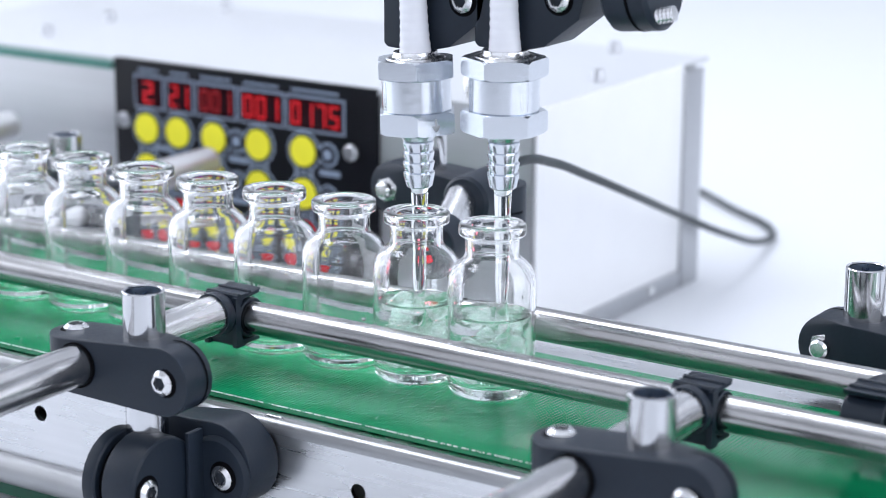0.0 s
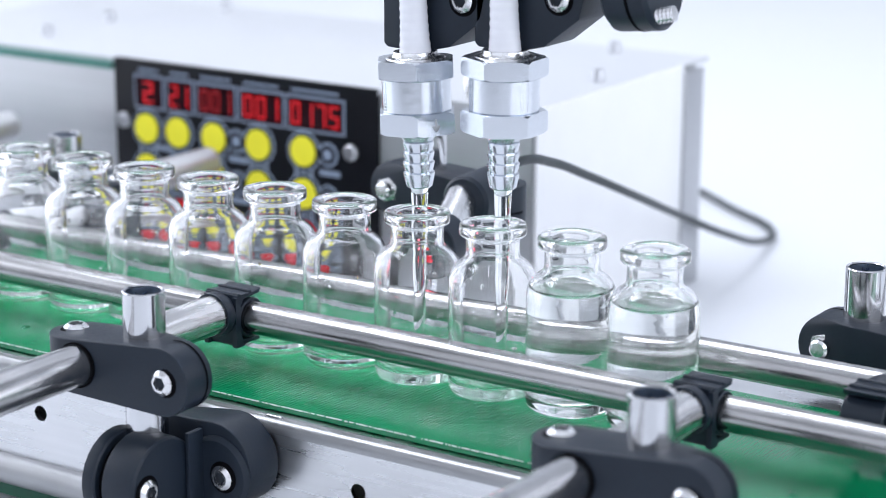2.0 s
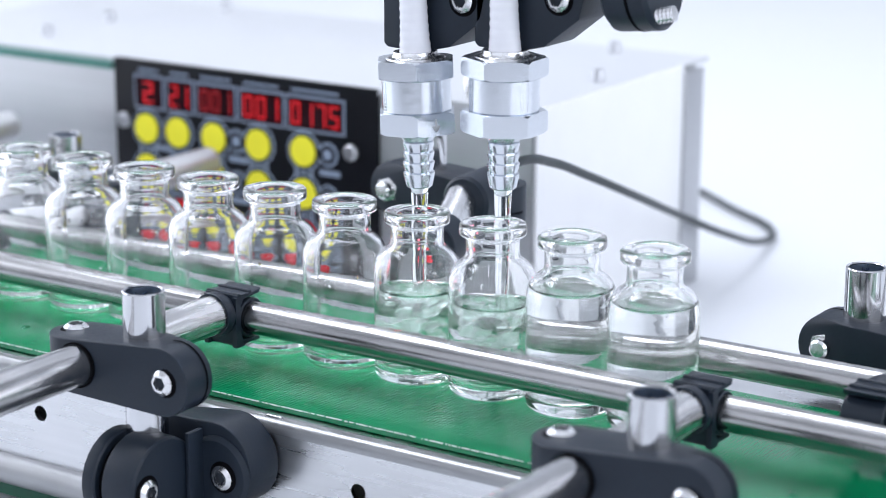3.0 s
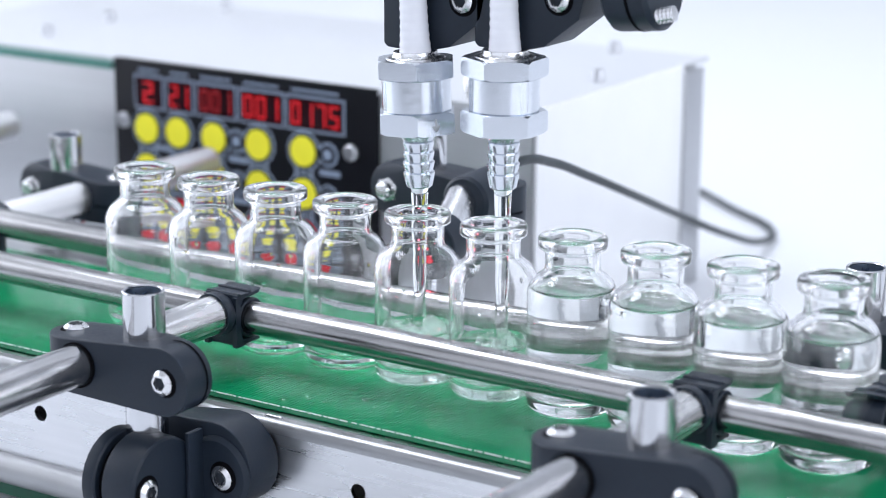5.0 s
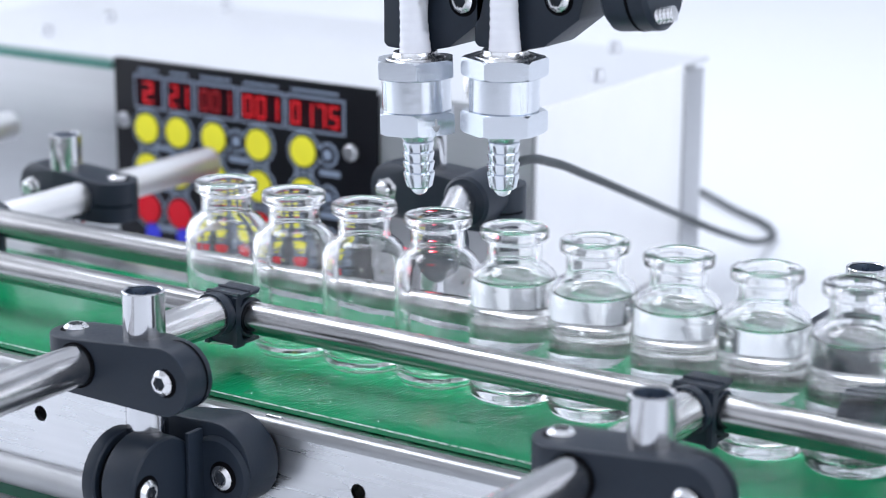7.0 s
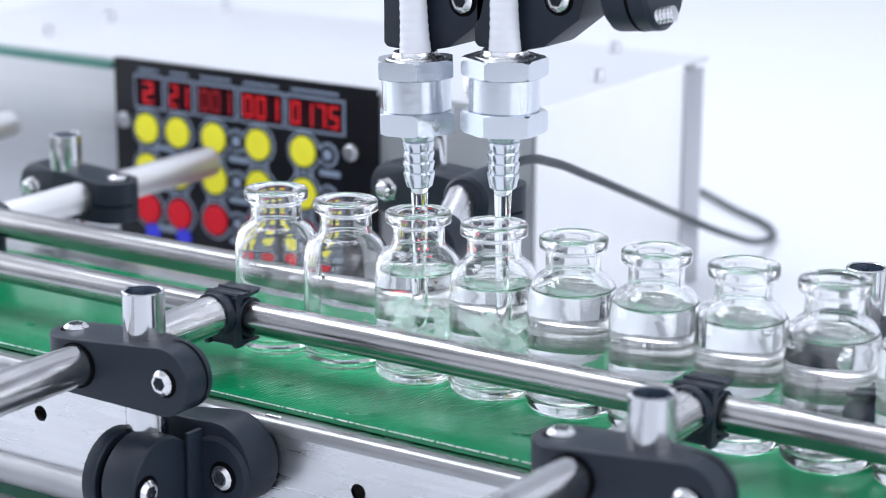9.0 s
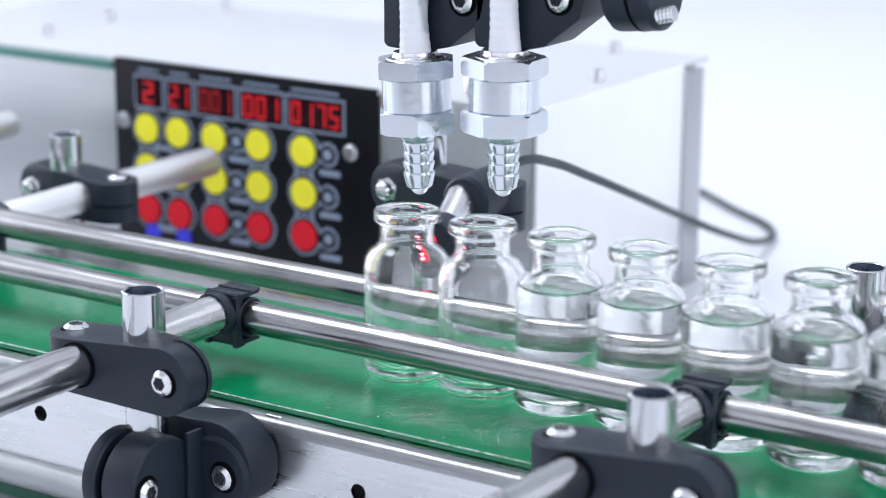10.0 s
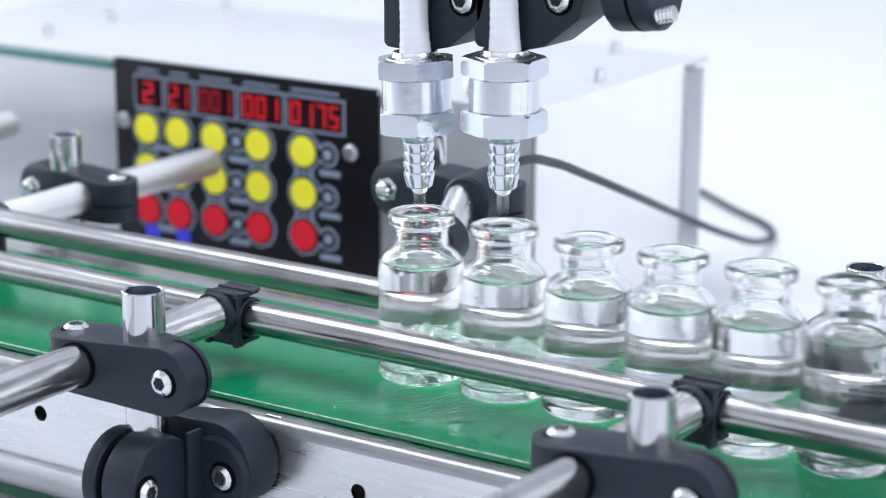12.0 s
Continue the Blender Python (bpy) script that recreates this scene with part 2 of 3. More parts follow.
# ---------------------------------------------------------------- setting
def setting():
    # white sheet: table and swept-up background in one
    bm = bmesh.new()
    prof = [(-0.75, TABLE_Z - 0.02), (-0.75, TABLE_Z), (1.5, TABLE_Z)]
    for i in range(1, 13):
        t = math.pi / 2 * i / 12
        prof.append((1.5 + 0.6 * math.sin(t), TABLE_Z + 0.6 - 0.6 * math.cos(t)))
    prof += [(2.1, 1.74), (2.12, 1.74), (2.12, TABLE_Z - 0.02)]
    prism(prof, "x", -2.2, 1.6, 0, bm)
    tagged(part("backdrop", bm, WHITE_SHEET, smooth=30), "seamless white studio sheet lying on the table", "backdrop", kind="structure")
    tagged(part("floor", box(-2.4, 1.9, -1.7, 2.3, -0.82, -0.80), GREY_WALL, smooth=0), "grey studio floor below the table", "floor", kind="structure")
    for name, b in (("wall_north", (-2.4, 1.9, 2.2, 2.3)), ("wall_south", (-2.4, 1.9, -1.7, -1.6)),
                    ("wall_west", (-2.4, -2.3, -1.6, 2.2)), ("wall_east", (1.8, 1.9, -1.6, 2.2))):
        grey = name == "wall_south"
        tagged(part(name, box(*b, -0.80, 1.75), GREY_WALL if grey else WHITE_WALL, smooth=0),
               "plain %s painted studio wall" % ("grey" if grey else "white"), "wall", kind="structure")
    tagged(part("ceiling", box(-2.4, 1.9, -1.7, 2.3, 1.75, 1.85), DARK_WALL, smooth=0), "white painted studio ceiling", "ceiling", kind="structure")
    t = thing("table", "white-topped studio table under the sheet", "table", pose(0, 0, 0))
    part("tabletop", box(-2.15, 1.55, -0.72, 1.45, TABLE_Z - 0.055, TABLE_Z - 0.0205, 0.003), LID_GLARE_AND_WHITE, t)
    for x in (-2.0, 1.4):
        for y in (-0.6, 1.3):
            part("leg", box(x - 0.03, x + 0.03, y - 0.03, y + 0.03, -0.80, TABLE_Z - 0.055, 0.003), BRUSHED, t)


# ---------------------------------------------------------------- conveyor
X0, X1 = -0.78, 0.52
HOLE_X, HOLE_STEP, HOLE_Z = -0.1298, 0.1203, -0.0170


def side_panel(y, outward):
    """Pierced steel side: flat web with round holes every step."""
    t = 0.0015
    bm = bmesh.new()
    n, half, zt, zb = 20, 0.010, -0.0035, -0.0330
    holes = [HOLE_X + HOLE_STEP * k for k in range(-5, 6)]
    for yy in (y, y - outward * t):
        cuts = [X0]
        for hx in holes:
            if X0 + half < hx < X1 - half:
                cuts += [hx - half, hx + half]
        cuts.append(X1)
        for i in range(0, len(cuts), 2):
            v = [bm.verts.new((px, yy, pz)) for px, pz in ((cuts[i], zb), (cuts[i + 1], zb), (cuts[i + 1], zt), (cuts[i], zt))]
            bm.faces.new(v)
        for hx in holes:
            if not X0 + half < hx < X1 - half:
                continue
            inner, outer = [], []
            for k in range(n):
                a = 2 * math.pi * k / n + math.pi / n
                c, s = math.cos(a), math.sin(a)
                inner.append(bm.verts.new((hx + 0.0025 * c, yy, HOLE_Z + 0.0025 * s)))
                e = half / max(abs(c), abs(s))
                outer.append(bm.verts.new((hx + e * c, yy, HOLE_Z + max(zb - HOLE_Z, min(zt - HOLE_Z, e * s * 1.6)))))
            for k in range(n):
                j = (k + 1) % n
                bm.faces.new((inner[k], inner[j], outer[j], outer[k]))
    return bm


def droplet_mesh(r):
    return lathe([(r, 0.0), (r * 0.97, r * 0.18), (r * 0.75, r * 0.36), (r * 0.4, r * 0.46), (0, r * 0.5)], 14)


def conveyor():
    c = thing("conveyor", "bench conveyor with green belt and steel sides", "conveyor", pose(0, 0, 0))
    for s, name in ((-1, "side_panel"), (1, "side_panel")):
        part(name, side_panel(s * 0.0540, s), BRUSHED, c, "brushed steel side panel with round holes", smooth=0)
        y = lambda v: s * v
        prof = [(y(0.0492), -0.0060), (y(0.0492), -0.0026), (y(0.0497), -0.0017), (y(0.0504), -0.0014), (y(0.0513), -0.0018),
                (y(0.0520), -0.0016), (y(0.0534), -0.0014), (y(0.0545), -0.0022), (y(0.0550), -0.0034), (y(0.0550), -0.0052),
                (y(0.0541), -0.0056), (y(0.0525), -0.0060)]
        part("top_flange", prism(prof if s < 0 else prof[::-1], "x", X0, X1), FLANGE_STEEL, c, "rolled steel flange beside the belt", smooth=50)
        lip = [(y(0.0525), -0.0325)]
        for i in range(9):
            a = math.pi / 2 - math.pi * i / 8
            lip.append((y(0.0545 + 0.0045 * math.cos(a)), -0.0378 + 0.0048 * math.sin(a)))
        lip.append((y(0.0525), -0.0430))
        part("lower_lip", prism(lip if s < 0 else lip[::-1], "x", X0, X1), FLANGE_STEEL, c, "rounded steel lower fold", smooth=50)
        part("skirt", box(X0 + 0.02, X1 - 0.02, *sorted((y(0.049), y(0.0515))), -0.0485, -0.030), BELT_UNDER, c, "dark green return belt edge")
    part("slider_bed", box(X0 + 0.03, X1 - 0.03, 0.0402, 0.0548, -0.0050, -0.0010, 0.0003), BRUSHED, c, "brushed steel edge of the slider bed")
    part("slider_bed", box(X0 + 0.03, X1 - 0.03, -0.0520, -0.0425, -0.0050, -0.0021), BRUSHED, c)
    for x in (-0.0430, 0.0770, -0.1630):
        part("flange_clip", rod((x, -0.0519, -0.0014), (x + 0.0055, -0.0519, -0.0014), 0.0006, 12), BRUSHED, c)
    for x in (X0 + 0.012, X1 - 0.012):
        part("end_roller", rod((x, -0.0505, -0.0165), (x, 0.0505, -0.0165), 0.0130), CHROME, c)
    for x in (X0 + 0.05, X1 - 0.05):
        for yy in (-0.045, 0.045):
            part("foot", lathe([(0, 0), (0.009, 0), (0.009, 0.004), (0.004, 0.006), (0.004, 0.012), (0, 0.012)], 20), BLACK, c,
                 "black rubber foot", m=pose(x, yy, TABLE_Z))
    belt = part("belt", box(-0.76, 0.26, -0.0465, 0.0396, -0.0019, 0.0, 0.0003, 1), BELT, c, "wet glossy green woven belt", smooth=0)
    rng = random.Random(4)
    bm = bmesh.new()
    prev = None
    x = -0.758
    while x < 0.258:
        d, h = rng.uniform(-0.0001, 0.00018), rng.uniform(-0.00008, 0.00008)
        cur = [bm.verts.new((x, -0.04645, 0.00012 + h * 0.3)), bm.verts.new((x, -0.0467 - d, -0.0001 + h)), bm.verts.new((x, -0.04655 - d * 0.4, -0.0003 + h))]
        if prev and rng.random() > 0.22:
            bm.faces.new((prev[0], prev[1], cur[1], cur[0])), bm.faces.new((prev[1], prev[2], cur[2], cur[1]))
        prev = cur
        x += rng.uniform(0.0002, 0.0005)
    part("frayed_edge", bm, BELT_EDGE, belt, "pale frayed fabric edge", smooth=0)
    small = mesh_of("droplet", droplet_mesh(1.0), WATER)
    for i in range(44):
        ob = new("droplet", small)
        ob.parent = belt
        r = rng.uniform(0.0004, 0.0014)
        ob.matrix_basis = Matrix.LocRotScale((rng.uniform(-0.34, 0.12), rng.uniform(-0.042, -0.020), 0.0), Euler((0, 0, rng.uniform(0, 3))),
                                             (r * rng.uniform(1, 1.8), r, r * 0.7))
    return belt


# ---------------------------------------------------------------- rails and brackets
def guide_rail(y, z):
    ob = part("guide_rail", rod((-0.62, y, z), (0.46, y, z), 0.0050, 36), RAIL_STEEL)
    return tagged(ob, "long polished round steel guide rail beside the belt", "guide rail", "guide rails of the conveyor")


def bracket(lift=0.0, sensor=False, rx=-0.0155, ex=0.0145, cy=-0.0030, drop=0.0, end=-0.0215, reach=-0.0770, rod_skin=SATIN):
    """Post, cross rod, two nylon clamps and rail clip; the post stands at the origin, the belt lies towards +y."""
    b = thing("rail_bracket", "steel post and rod bracket with black nylon clamps", "rail bracket", group="guide rail brackets")
    tops = 0.0385 + lift
    part("post", tube((0, 0, -0.040), (0, 0, tops), 0.0060, 0.0009), CHROME, b, "polished steel tube post")
    part("post_lining", lathe([(0.0050, tops - 0.0006), (0.0050, tops - 0.02), (0, tops - 0.02)], 24), TUBE_INSIDE, b)
    zc = 0.0168 + lift
    zk = zc - drop
    up = part("upper_clamp", hull(ring_points((ex - 0.0010, cy - 0.0012, zk - 0.0003), (0, 1, 0), 0.0097, 0.0054) +
                                  ring_points((0.0, cy + 0.0006, zk - 0.0003), (0, 0, 1), 0.0085, 0.0088) +
                                  ring_points((end, cy + 0.0010, zk - 0.0010), (0, 0, 1), 0.0092, 0.0076), 0.0020), BLACK, b, "matt black nylon cross clamp")
    socket_screw("screw", (ex + 0.0003, cy - 0.0068, zk), (0, -1, 0), up)
    socket_screw("screw", (end - 0.0022, -0.002, zk + 0.0068), (0, 0.0, 1), up)
    hex_bolt("nut", (ex, cy + 0.0044, zk), (0, 1, 0), up)
    # Black bands laid on the solid clamp paint the shade of its gaps.
    part("slit_shade", lathe([(0.00985, -0.0004), (0.00985, 0.0004)], 32), RECESS_SHADE, up, m=pose(ex - 0.0010, cy + (0.0018 if cy < 0 else -0.0030), zk - 0.0003, 90, 0, 0))
    seam_shade = bmesh.new()
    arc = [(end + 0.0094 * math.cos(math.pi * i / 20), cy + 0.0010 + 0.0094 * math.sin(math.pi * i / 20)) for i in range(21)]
    lo, hi = [seam_shade.verts.new((*p, zk - 0.0024)) for p in arc], [seam_shade.verts.new((*p, zk - 0.0017)) for p in arc]
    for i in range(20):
        seam_shade.faces.new((lo[i], lo[i + 1], hi[i + 1], hi[i]))
    part("seam_shade", seam_shade, RECESS_SHADE, up)
    part("rod_collar", lathe([(0.0061, 0), (0.0066, 0), (0.0066, 0.0008), (0.0061, 0.0008)], 28), RECESS_SHADE, up, m=pose(rx, -0.0108, zc, 90, 0, 0))
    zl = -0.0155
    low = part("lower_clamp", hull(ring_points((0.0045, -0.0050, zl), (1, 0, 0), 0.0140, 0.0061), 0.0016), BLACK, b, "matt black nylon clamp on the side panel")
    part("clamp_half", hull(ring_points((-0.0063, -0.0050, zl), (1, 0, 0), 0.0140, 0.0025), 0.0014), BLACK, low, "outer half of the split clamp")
    part("split_core", rod((-0.0042, -0.0050, zl), (-0.0012, -0.0050, zl), 0.0118), RECESS_SHADE, low)
    part("web", hull(ring_points((-0.0030, 0.0140, -0.0138), (0, 1, 0), 0.0128, 0.0040) + ring_points((0.0150, 0.0170, -0.0138), (0, 1, 0), 0.0134, 0.0064), 0.001), BLACK, low, "plate of the clamp against the panel")
    part("rib", box(0.0109, 0.0124, 0.0030, 0.0095, -0.0265, -0.0022, 0.0005), BLACK, low, "upright rib")
    part("boss", rod((0.0170, 0.0090, -0.0152), (0.0170, 0.0236, -0.0150), 0.0112, 36, None, 0.0012), BLACK, low, "round boss against the panel")
    socket_screw("screw", (0.0197, 0.0088, -0.0154), (0, -1, 0), low)
    socket_screw("screw", (0.0108, -0.0133, zl + 0.0008), (1, 0, 0), low)
    if not sensor:
        part("cross_rod", rod((rx, reach, zc), (rx, 0.0500, zc), 0.0060, 28, None, 0.0008), rod_skin, b, "satin steel cross rod")
        clip = part("rail_clip", box(rx - 0.0046, rx + 0.0046, 0.0525, 0.0560, zc - 0.0095, zc + 0.0044, 0.0008), BLACK, b, "black plastic rail clip")
        bm = lathe([(0.0061, 0), (0.0067, 0), (0.0068, 0.003), (0.0050, 0.0060), (0, 0.0060)], 28, None, pose(rx, 0.0478, zc, -90, 0, 0))
        part("rod_socket", bm, BLACK, clip)
        zr, yr = 0.0143 + lift, 0.0598
        part("collar", tube((rx - 0.0060, yr, zr), (rx + 0.0060, yr, zr), 0.0061, 0.0010, 28), BLACK, clip)
        part("top_flange", prism([(0.0530, zc + 0.0040), (0.0635, zc + 0.0044), (0.0645, zc + 0.0060), (0.0612, zc + 0.0055), (0.0530, zc + 0.0058)], "x", rx - 0.0064, rx + 0.0060, 0.0004), BLACK, clip)
        for k in range(2):
            part("ridge", rod((rx - 0.0064, 0.0540 + 0.0055 * k, zc + 0.0057), (rx + 0.0060, 0.0540 + 0.0055 * k, zc + 0.0057), 0.0006, 10), BLACK, clip)
        for sx in (-0.0062, 0.0046):
            part("end_web", prism([(0.0520, zc - 0.0105), (0.0560, zc - 0.0105), (0.0545, zc - 0.0065), (0.0538, zc - 0.0020), (0.0545, zc + 0.0025), (0.0560, zc + 0.0052), (0.0520, zc + 0.0052)],
                                  "x", rx + sx, rx + sx + 0.0016), BLACK, clip)
        part("bottom_flange", prism([(0.0540, zc - 0.0088), (0.0635, zc - 0.0090), (0.0645, zc - 0.0104), (0.0535, zc - 0.0104)], "x", rx - 0.0062, rx + 0.0056, 0.0004), BLACK, clip)
    return b


def brackets():
    first = bracket()
    first.matrix_basis = pose(-0.0652, -0.0780, 0)
    copy_thing(first, pose(0.0942, -0.0780, 0))
    rear = bracket(rx=-0.0125, reach=-0.0695, rod_skin=LIT_ROD)
    rear.matrix_basis = pose(-0.2370, 0.0750, -0.0022, 0, 0, 180)
    copy_thing(rear, pose(-0.3470, 0.0760, 0.0, 0, 0, 180))
    wide = bracket(rx=-0.0270, ex=0.0092, cy=0.0015, drop=0.0024, end=-0.0360)
    wide.matrix_basis = pose(0.0903, 0.0610, -0.0008, 0, 0, 180)
    s = bracket(0.0195, True, -0.0175, end=-0.0265)
    s.name = "sensor_bracket"
    s.matrix_basis = pose(-0.0730, 0.0760, -0.0012, 0, 0, 180)
    tagged(s, "steel post with raised black clamp holding a sensor", "sensor bracket")
    part("cross_rod", rod((-0.0231, 0.0150, 0.0403), (-0.0300, 0.0350, 0.0340), 0.0055, 28), DULL_ROD, s, "polished steel rod carrying the sensor")
    part("rod_boss", rod((-0.0250, -0.004, 0.0400), (-0.0250, 0.0165, 0.0395), 0.0088, 32, None, 0.001), BLACK, s, "black clamp boss round the rod")
    head = part("sensor_head", hull(ring_points((-0.0292, 0.0372, 0.0318), (0, 1, -0.1), 0.0085, 0.0045), 0.0010), BLACK, s, "black round photo sensor head")
    part("lens", lathe([(0.0028, 0), (0.0025, 0.0010), (0, 0.0016)], 20), LENS_RED, head, "dark red sensor lens", m=pose(-0.0284, 0.0417, 0.0328, -90, 0, 0))
    part("light_spot", lathe([(0.0015, 0), (0.0012, 0.0007), (0, 0.0009)], 16), LED, head, "glowing red light spot", m=pose(-0.0278, 0.0430, 0.0330, -90, 0, 0))


# ---------------------------------------------------------------- vials
PITCH = 0.0265
LIQUID_H = 0.0322


def vial_profile():
    out = [(0, 0.0012), (0.0060, 0.0010), (0.0088, 0.0005), (0.0108, 0.0), (0.0119, 0.0004), (0.0127, 0.0016), (0.0129, 0.0032), (0.0129, 0.0332),
           (0.0128, 0.0346), (0.0124, 0.0361), (0.0117, 0.0375), (0.0107, 0.0387), (0.0095, 0.0396), (0.0087, 0.0402), (0.0081, 0.0409), (0.0079, 0.0418),
           (0.0079, 0.0460), (0.0081, 0.0466), (0.0087, 0.0470), (0.0094, 0.0472), (0.0098, 0.0476), (0.0099, 0.0482), (0.0099, 0.0498), (0.0098, 0.0503), (0.0094, 0.0507), (0.0088, 0.0508)]
    inn = [(0.0074, 0.0508), (0.0068, 0.0505), (0.0064, 0.0499), (0.0063, 0.0490), (0.0063, 0.0418), (0.0065, 0.0404), (0.0071, 0.0394), (0.0083, 0.0385),
           (0.0096, 0.0375), (0.0107, 0.0362), (0.0114, 0.0345), (0.0118, 0.0325), (0.0118, 0.0056), (0.0113, 0.0042), (0.0098, 0.0034), (0.0050, 0.0036), (0, 0.0040)]
    return out + inn


def vial():
    v = thing("glass_vial", "clear glass vial with crimp neck on the belt", "vial", group="vials on the belt")
    body = part("glass_body", lathe(vial_profile(), 56), GLASS, v, "clear glass bottle body", smooth=60)
    bead = mesh_of("droplet", droplet_mesh(1.0), WATER)
    rng = random.Random(21)
    for i in range(7):
        ob = new("droplet", bead)
        ob.parent = body
        r = rng.uniform(0.0004, 0.0009)
        a, z = rng.uniform(0, 360), rng.uniform(0.016, 0.033)
        ob.matrix_basis = pose(0, 0, z, 0, 0, a) @ pose(0.01285, 0, 0, 0, 90, 0) @ Matrix.Diagonal((r * rng.uniform(1.0, 1.7), r, r * 0.8, 1))
    top = 0.0036 + LIQUID_H
    bm = lathe([(0, 0.0038), (0.0098, 0.0032), (0.0113, 0.0040), (0.01185, 0.0056), (0.01185, top - 0.0034), (0.01165, top - 0.0020), (0.01130, top - 0.0006), (0.01115, top + 0.0003), (0.0108, top - 0.0003), (0.0102, top - 0.0007), (0.0094, top - 0.0009), (0, top - 0.0009)], 56)
    part("liquid", bm, WATER, v, "clear liquid fill", smooth=50)
    rng = random.Random(11)
    bm = bmesh.new()
    for i in range(44):
        f = bmesh.new()
        bmesh.ops.create_icosphere(f, subdivisions=1 if i % 3 else 2, radius=1)
        a, d, z = rng.uniform(0, 6.283), 0.0092 * math.sqrt(rng.random()), rng.uniform(-0.020, 0.0015)
        r = rng.uniform(0.0008, 0.0034)
        sq = (rng.uniform(0.8, 1.8), rng.uniform(0.5, 1.0), rng.uniform(0.4, 0.8))
        d = max(0.0, min(d, 0.0108 - r * 1.7))
        for vv in f.verts:
            k = 1 + 0.35 * noise.noise(vv.co * 1.6 + Vector((i * 3.1, 0, 0)))
            vv.co = vv.co * (k * r)
            vv.co = Vector((vv.co.x * sq[0], vv.co.y * sq[1], vv.co.z * sq[2]))
        f.transform(pose(d * math.cos(a), d * math.sin(a), z, rng.uniform(-60, 60), rng.uniform(-60, 60), rng.uniform(0, 180)))
        joined(bm, f)
    part("swirl", bm, BUBBLE, v, "churning air bubbles in the liquid", smooth=180)
    return v


def vials():
    first = vial()
    for c in first.children_recursive:
        c.visible_shadow = False
    return {k: (first if k == 5 else copy_thing(first, pose(0, 0, 0))) for k in range(5, -5, -1)}


def stream():
    rng = random.Random(2)
    pts = [(0, 0.004)]
    for i in range(22):
        z = 0.004 + 0.056 * i / 21
        pts.append((0.0017 + 0.0010 * (i / 21) ** 2 + 0.00022 * math.sin(i * 1.3) * rng.random(), z))
    pts.append((0, 0.060))
    ob = part("water_stream", lathe(pts, 20), WATER, smooth=180)
    return tagged(ob, "thin clear stream of liquid under a nozzle", "liquid stream", "filling streams")


# ---------------------------------------------------------------- nozzles
def nozzle(x, lift, turn, lean, hose_top):
    n = thing("filling_nozzle", "turned aluminium filling nozzle with barbed tip", "nozzle", group="filling nozzles")
    n.matrix_basis = pose(x, 0, 0.0578 + lift, 0, lean, 0)
    prof = [(0, 0.0003), (0.0024, 0.0), (0.0033, 0.0002), (0.0036, 0.0006)]
    for i in range(4):
        h = 0.0043 if i == 0 else 0.0031
        z = 0.0006 if i == 0 else 0.0049 + (i - 1) * 0.0030
        prof += [(0.0039 if i == 0 else 0.0041, z + 0.0001), (0.0047, z + h - 0.0006), (0.0047, z + h - 0.0002), (0.0040, z + h)]
    prof += [(0.0041, 0.0138), (0.0066, 0.0171), (0.0066, 0.0180), (0, 0.0180)]
    part("barb", lathe(prof, 40), ALU, n, "ribbed hose barb", smooth=30)
    part("droplet", lathe([(0.0026, 0.0004), (0.0023, -0.0009), (0.0013, -0.0018), (0, -0.0021)], 20), WATER, n, "clear drop hanging from the tip", smooth=180)

    def nut(name, z0, z1, chamfer_up):
        bm = prism(hex_outline(0.01245, turn), "z", z0, z1)
        c = bmesh.ops.bisect_plane
        for k in range(6):
            a = turn + math.pi / 3 * k
            for zz, s in ((z1, 1), (z0, -1)):
                c(bm, geom=bm.verts[:] + bm.edges[:] + bm.faces[:], dist=1e-6, plane_co=(0.0115 * math.cos(a), 0.0115 * math.sin(a), zz),
                  plane_no=(math.cos(a) * 0.6, math.sin(a) * 0.6, s), clear_outer=True)
                bmesh.ops.holes_fill(bm, edges=[e for e in bm.edges if e.is_boundary], sides=0)
        return part(name, bm, ALU, n, smooth=20)

    if lean < -1:
        a = radians(-26)
        face = Matrix.Translation((0.01085 * math.cos(a), 0.01085 * math.sin(a), 0.0200)) @ Euler((0, 0, a + math.pi / 2)).to_matrix().to_4x4()
        bm = bmesh.new()
        for tilt in (0, 35, -35):
            f = box(-0.0003, 0.0003, -0.0001, 0.0001, -0.0018, 0.0018 if tilt == 0 else 0.0, 0, 1)
            if tilt:
                f.transform(pose(0, 0, -0.0016) @ pose(0, 0, 0, 0, tilt, 0) @ pose(0, 0, 0.0018))
            joined(bm, f)
        bm.transform(face)
        part("flow_arrow", bm, LID_GLARE_AND_WHITE, n, "white stamped flow arrow", smooth=0)
    nut("lower_nut", 0.0169, 0.0233, True)
    part("barrel", lathe([(0.0095, 0.0230), (0.0101, 0.0236), (0.0101, 0.0327), (0.0096, 0.0334), (0, 0.0334)], 48), ALU, n, "smooth turned barrel", smooth=20)
    nut("upper_nut", 0.0331, 0.0385, True)
    part("collar", lathe([(0.0088, 0.0384), (0.0085, 0.0388), (0.0070, 0.0391), (0.0066, 0.0396), (0.0064, 0.0405), (0, 0.0405)], 40), ZINC, n)
    bm = bmesh.new()
    ht = Vector(hose_top)
    seg, rows = 28, 82
    prev = None
    for i in range(rows):
        s = i / (rows - 1)
        r = 0.0039 + 0.0008 * math.exp(-s * 12) + (0.00016 if i % 3 == 0 else 0)
        cx, cz = ht.x * s, 0.0400 + (ht.z - 0.0400) * s
        cur = [bm.verts.new((cx + r * math.cos(2 * math.pi * k / seg), ht.y * s + r * math.sin(2 * math.pi * k / seg), cz)) for k in range(seg)]
